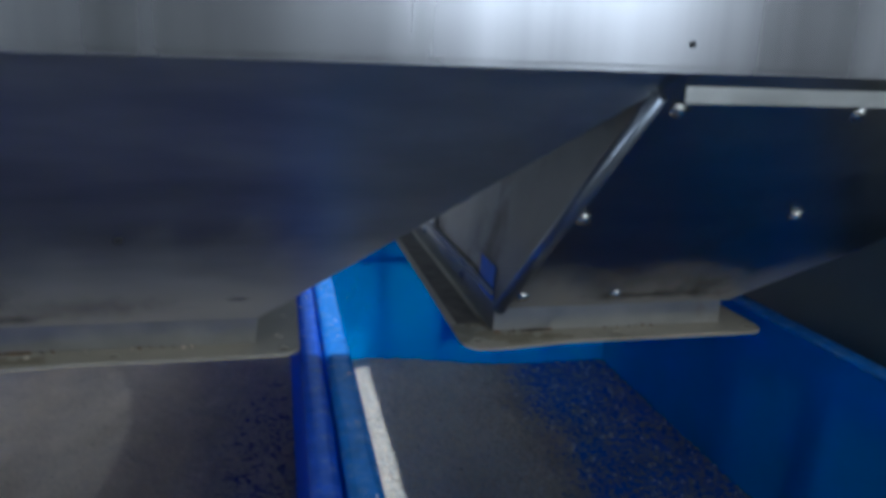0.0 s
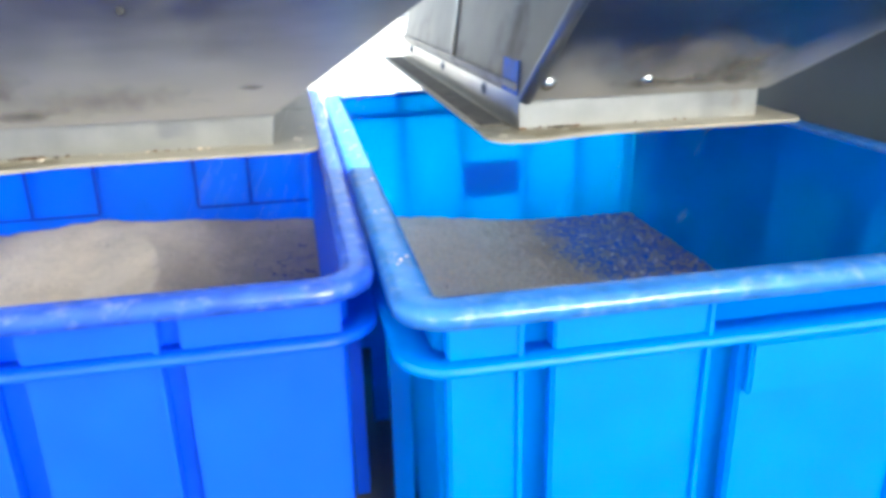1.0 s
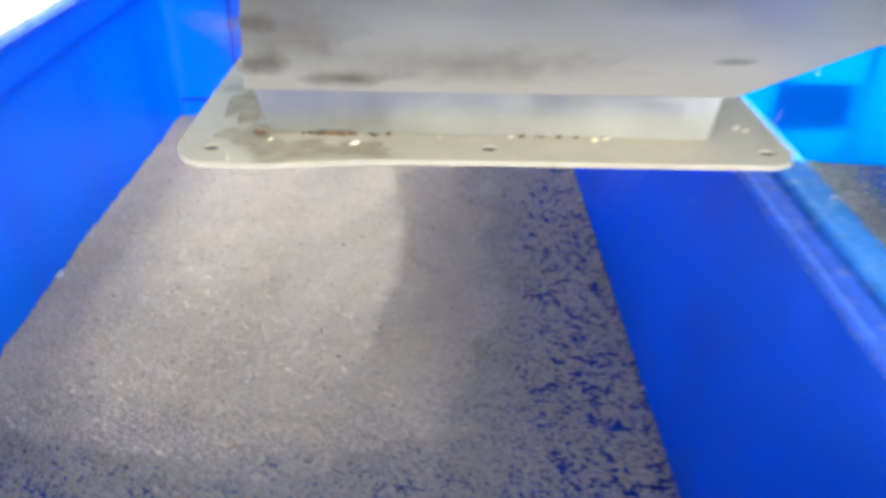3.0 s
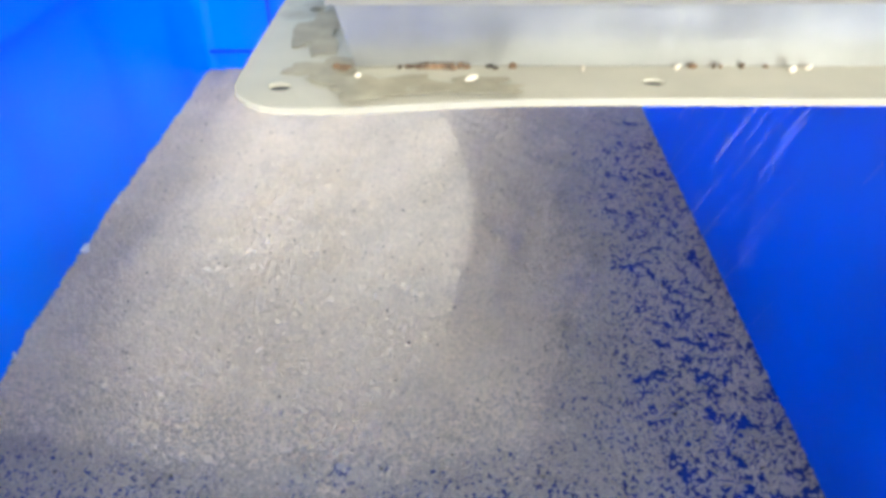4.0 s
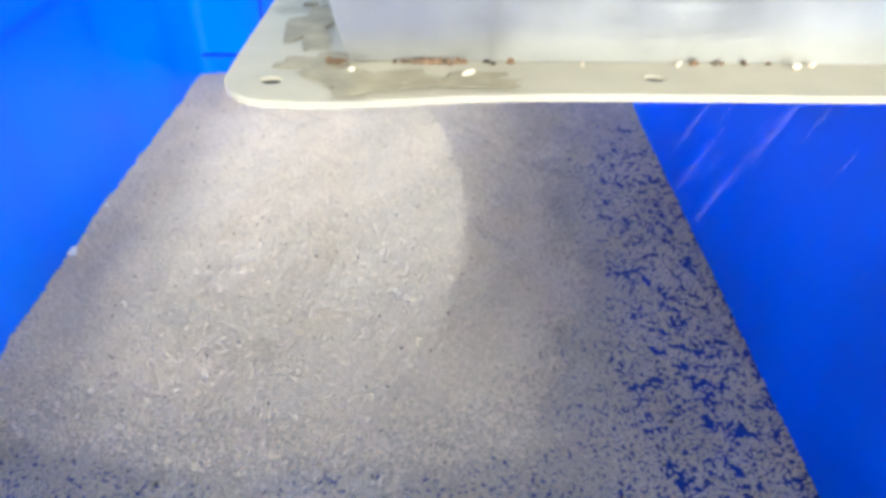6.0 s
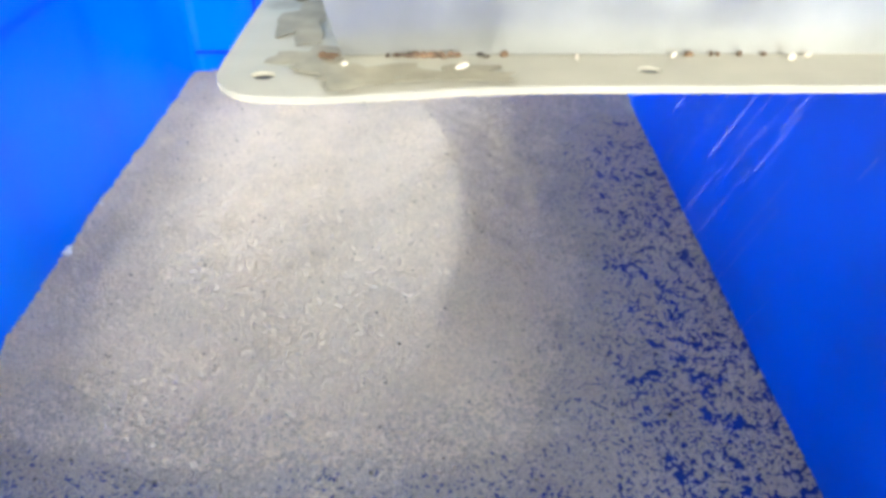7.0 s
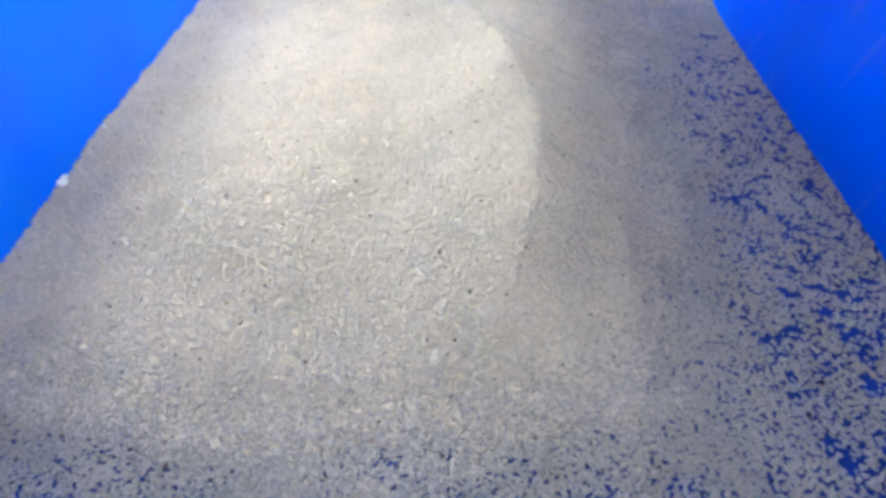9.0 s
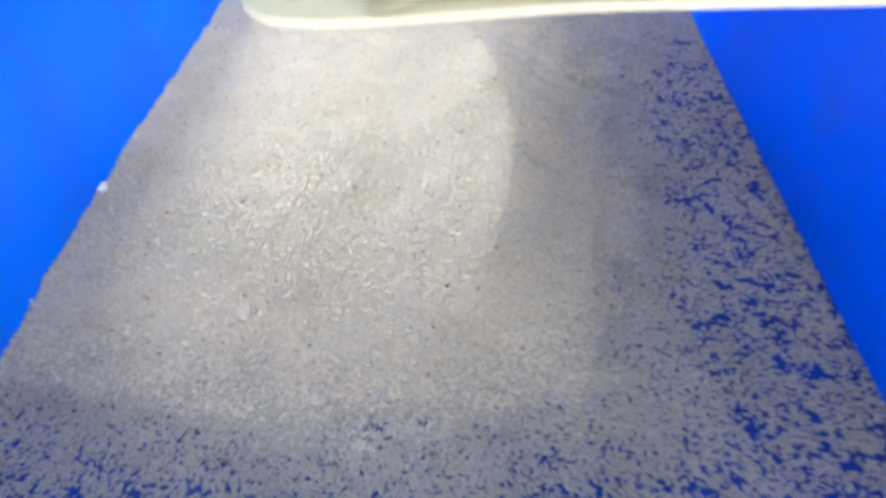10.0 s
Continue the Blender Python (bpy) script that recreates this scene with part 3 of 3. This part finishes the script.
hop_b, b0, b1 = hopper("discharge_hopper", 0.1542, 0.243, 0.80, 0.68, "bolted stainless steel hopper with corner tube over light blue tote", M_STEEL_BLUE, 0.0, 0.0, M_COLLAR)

# screws and stains of the plain hopper
part("drain_hole", rod((-0.139, front_y(0.424) - 0.0025, 0.424), (-0.139, front_y(0.424) + 0.001, 0.424), 0.0035, 10), M_DARK, hop_a, "small dark plug")
# corner tube, bolts, trim and label of the bolted hopper
part("corner_tube", rod((0.1865, front_y(0.334) - 0.004, 0.334), (0.2435, front_y(0.545) - 0.004, 0.545), 0.0066, 16), M_TUBE, hop_b, "round steel corner tube", smooth=True)
for bx, bz in ((0.231, 0.4385), (0.206, 0.348), (0.3025, 0.347), (0.265, 0.5345), (0.416, 0.5345), (0.434, 0.439)):
    bolt((bx, front_y(bz) - 0.002, bz), (0, -1, -0.8), hop_b)
part("top_trim", box(0.262, 0.80, front_y(0.545) - 0.007, front_y(0.545) - 0.001, 0.540, 0.552, 0.001), M_BOLT, hop_b, "bright narrow top trim")


def smear(parent, cx, cz, sx, sz, seed, material=M_SMEAR, lift=0.0007):
    """A thin dust smear on a hopper's sloping front."""
    rs = random.Random(seed)
    loop = []
    for k in range(30):
        a = 2 * math.pi * k / 30
        q = 1 + 0.25 * math.sin(2 * a + seed) + 0.2 * math.sin(5 * a + seed * 2) + rs.uniform(-0.04, 0.04)
        z = max(cz + sz * q * math.sin(a), 0.334)
        loop.append((cx + sx * q * math.cos(a), front_y(z) - lift, z))
    bm = bmesh.new()
    bm.faces.new([bm.verts.new(p) for p in loop])
    part("dust_smear", bm, material, parent, "brown dust smear")


smear(hop_b, 0.345, 0.338, 0.095, 0.016, 1)
smear(hop_b, 0.40, 0.350, 0.036, 0.024, 2, lift=0.0029)
smear(hop_b, 0.36, 0.36, 0.14, 0.035, 3, M_FILM, 0.0018)
smear(hop_a, -0.17, 0.345, 0.13, 0.022, 4, M_FILM, 0.0018)
smear(hop_a, -0.265, 0.37, 0.05, 0.030, 6, M_FILM, 0.0029)
for k, (cx, cz, sx, sz) in enumerate(((-0.272, 0.354, 0.024, 0.010), (-0.240, 0.343, 0.034, 0.008), (-0.274, 0.376, 0.018, 0.008), (-0.055, 0.36, 0.012, 0.004))):
    smear(hop_a, cx, cz, sx, sz, 5 + k, lift=0.004 + 0.0011 * k)
part("blue_label", slab([(0.1860, 0.228, 0.334), (0.1860, 0.280, 0.334), (0.1936, 0.300, 0.364), (0.1936, 0.246, 0.364)], (-0.0008, 0, 0.0002)), M_LABEL, hop_b, "worn blue paper label on the side")
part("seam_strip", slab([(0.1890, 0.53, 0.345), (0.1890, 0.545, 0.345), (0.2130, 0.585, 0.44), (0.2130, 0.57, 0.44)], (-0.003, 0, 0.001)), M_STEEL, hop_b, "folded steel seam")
M_CAKED = mat("caked_brown_dust", (0.13, 0.115, 0.095), 0.9, 0, 60, 0.35, 0.5, 220)
part("dust_cake", box(0.1555, 0.1815, 0.25, 0.975, FZ + 0.0021, FZ + 0.0034, 0.0005), M_CAKED, hop_b, "brown dust caked on the flange edge")
part("side_rail", box(0.1845, 0.1868, 0.232, 0.965, 0.339, 0.3455), M_STEEL_DUSTY, hop_b)
for sy in (0.36, 0.595, 0.87):
    bolt((0.1868, sy, 0.3250), (-1, 0, 0), hop_b, 0.0052, M_TUBE)

# ---------- the machine over the hoppers ----------
machine = empty("sorting_machine", 0.2, 0.4, 0.56)
machine.matrix_world = Matrix.Identity(4)
tagged(machine, "polished stainless steel machine body above the hoppers", "machine")
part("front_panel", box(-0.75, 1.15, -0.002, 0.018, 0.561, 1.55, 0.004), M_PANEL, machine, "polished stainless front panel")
for rx, rz in ((0.242, 0.579), (0.69, 0.585), (-0.25, 0.585)):
    part("rivet", rod((rx, -0.0032, rz), (rx, 0.0, rz), 0.0022, 10), M_DARK, machine, "small dark rivet")
part("underside", box(-0.75, 1.15, 0.019, 0.34, 0.565, 0.58), M_STEEL_DUSTY, machine)
# unseen box added to hold overhead light off the heap's front
part("rear_light_block", box(-0.75, -0.02, 0.361, 0.44, 0.565, 1.55, 0.004), M_PANEL, machine)
part("back_panel", box(-0.75, 1.15, 0.341, 0.36, 0.561, 1.55, 0.004), M_PANEL, machine)
part("side_panel", box(-0.75, -0.735, 0.019, 0.34, 0.581, 1.55), M_PANEL, machine)
part("side_panel", box(1.135, 1.15, 0.019, 0.34, 0.581, 1.55), M_PANEL, machine)
part("top_panel", box(-0.734, 1.134, 0.019, 0.34, 1.53, 1.55), M_PANEL, machine)
part("side_cover", box(0.70, 0.72, 0.03, 1.15, 0.0, 0.564, 0.003), M_SIDE, machine, "grey painted side cover down to the floor")
part("leg", box(-0.745, -0.705, 0.03, 0.07, 0, 0.564, 0.003), M_SIDE, machine)
part("leg", box(-0.745, -0.705, 0.30, 0.34, 0, 0.564, 0.003), M_SIDE, machine)
part("leg", box(1.10, 1.14, 0.03, 0.07, 0, 0.564, 0.003), M_SIDE, machine)
part("leg", box(1.10, 1.14, 0.30, 0.34, 0, 0.564, 0.003), M_SIDE, machine)

# ---------- yard ----------
vent = empty("louvred_unit", -1.75, 2.75, 0)
tagged(vent, "grey louvred metal unit standing on the floor", "vent unit")
part("case", box(-0.25, 0.18, 0.03, 0.4, 0, 0.6, 0.005), M_GREY, vent)
for k in range(9):
    part("louvre", slab([(-0.23, 0.028, 0.05 + 0.06 * k), (0.16, 0.028, 0.05 + 0.06 * k), (0.16, -0.005, 0.022 + 0.06 * k), (-0.23, -0.005, 0.022 + 0.06 * k)], (0, 0, 0.004)), M_WALL, vent)
post = empty("white_post", -1.50, 3.05, 0)
tagged(post, "white painted square post on the floor", "post")
part("shaft", box(-0.045, 0.045, -0.045, 0.045, 0.0, 1.0, 0.004), M_WALL, post)
part("foot_plate", box(-0.08, 0.08, -0.08, 0.08, 0.0, 0.008, 0.002), M_GREY, post)

# ---------- stray granules ----------


def strays(spots, material, label):
    rs = random.Random(len(spots))
    bm = bmesh.new()
    for x, y, z, r in spots:
        m = Matrix.Translation((x, y, z + r * 0.45)) @ Euler((rs.random() * 3, rs.random() * 3, rs.random() * 3)).to_matrix().to_4x4() @ Matrix.Diagonal((r * 1.3, r * 0.8, r * 0.6, 1))
        bmesh.ops.create_icosphere(bm, subdivisions=1, radius=1.0, matrix=m)
    ob = new("stray_granules", finish(bm, "stray_granules", material))
    return tagged(ob, label, "granules", kind="stuff")


strays([(-0.235, 0.209, FZ + 0.002, 0.0026), (-0.107, 0.219, FZ + 0.002, 0.0022), (-0.10, 0.2215, FZ + 0.002, 0.0016), (-0.19, 0.2205, FZ + 0.002, 0.0013), (-0.152, 0.222, FZ + 0.002, 0.0014),
        (-0.28, 0.214, FZ + 0.002, 0.0014), (-0.024, 0.24, FZ + 0.002, 0.002), (-0.02, 0.236, FZ + 0.002, 0.0015)], M_GRAIN, "few pale granules lying on the flange plate")
rnd = random.Random(77)
strays([(BX + rnd.uniform(0.30, 0.53), rnd.uniform(0.05, 0.79), BED + 0.001, rnd.uniform(0.0016, 0.0034)) for _ in range(170)], M_FALL, "scattered coarse white granules on the tote floor")
strays([(-AW + 0.012, 0.47, 0.034, 0.0045), (-AW + 0.010, 0.478, 0.034, 0.003), (-AW + 0.012, 0.55, 0.036, 0.0025), (-AW + 0.011, 0.34, 0.030, 0.0025)], M_FALL, "small clumps of granules along the tote wall")
strays([(BX - 0.011 + rnd.uniform(-0.006, 0.006), rnd.uniform(0.0, 0.6), RIM - 0.0006, rnd.uniform(0.0008, 0.0014)) for _ in range(14)], M_FALL, "pale granules lying on the tote rim")

# ---------- falling granules ----------


def shower(seed, x0, x1, y0, y1, count, material):
    """A handful of loose grains that fall together."""
    rs = random.Random(seed)
    bm = bmesh.new()
    for _ in range(count):
        px, py, pz = rs.uniform(x0, x1), rs.uniform(y0, y1), rs.uniform(-0.05, 0.05)
        for k in range(3):
            m = Matrix.Translation((px + 0.5 * 0.011 * k, py, pz + 0.011 * k)) @ Matrix.Diagonal((0.00056, 0.00056, 0.0011, 1))
            bmesh.ops.create_icosphere(bm, subdivisions=1, radius=1.0, matrix=m)
    ob = new("falling_granules", finish(bm, "falling_granules", material))
    return tagged(ob, "loose pale granules falling out of the hopper", "granules", group="falling granules", kind="stuff")


SHOWERS = []
for k in range(5):
    SHOWERS.append((shower(20 + k, -0.15, 0.0, 0.24, 0.55, 26, M_FALL), 0.3 * k / 5))
for k in range(4):
    SHOWERS.append((shower(40 + k, 0.20, 0.44, 0.26, 0.66, 20, M_FALL), 0.3 * k / 4 + 0.03))


def motions():
    for ob, phase in SHOWERS:
        rows, t = [], -phase
        while t < 10.3:
            for dt, z in ((0.0, 0.34), (0.08, 0.26), (0.16, 0.13), (0.2333, -0.06), (0.2667, 0.34)):
                u = t + dt
                if 0 <= u <= 10.0 and (not rows or u - rows[-1][0] > 0.02):
                    rows.append((u, pose(0.5 * (z - 0.2), 0, z)))
            t += 0.3
        if rows[0][0] > 0:
            rows.insert(0, (0.0, pose(0.07, 0, 0.34)))
        if rows[-1][0] < 10.0:
            rows.append((10.0, pose(0.07, 0, 0.34)))
        walk(ob, rows)


motions()
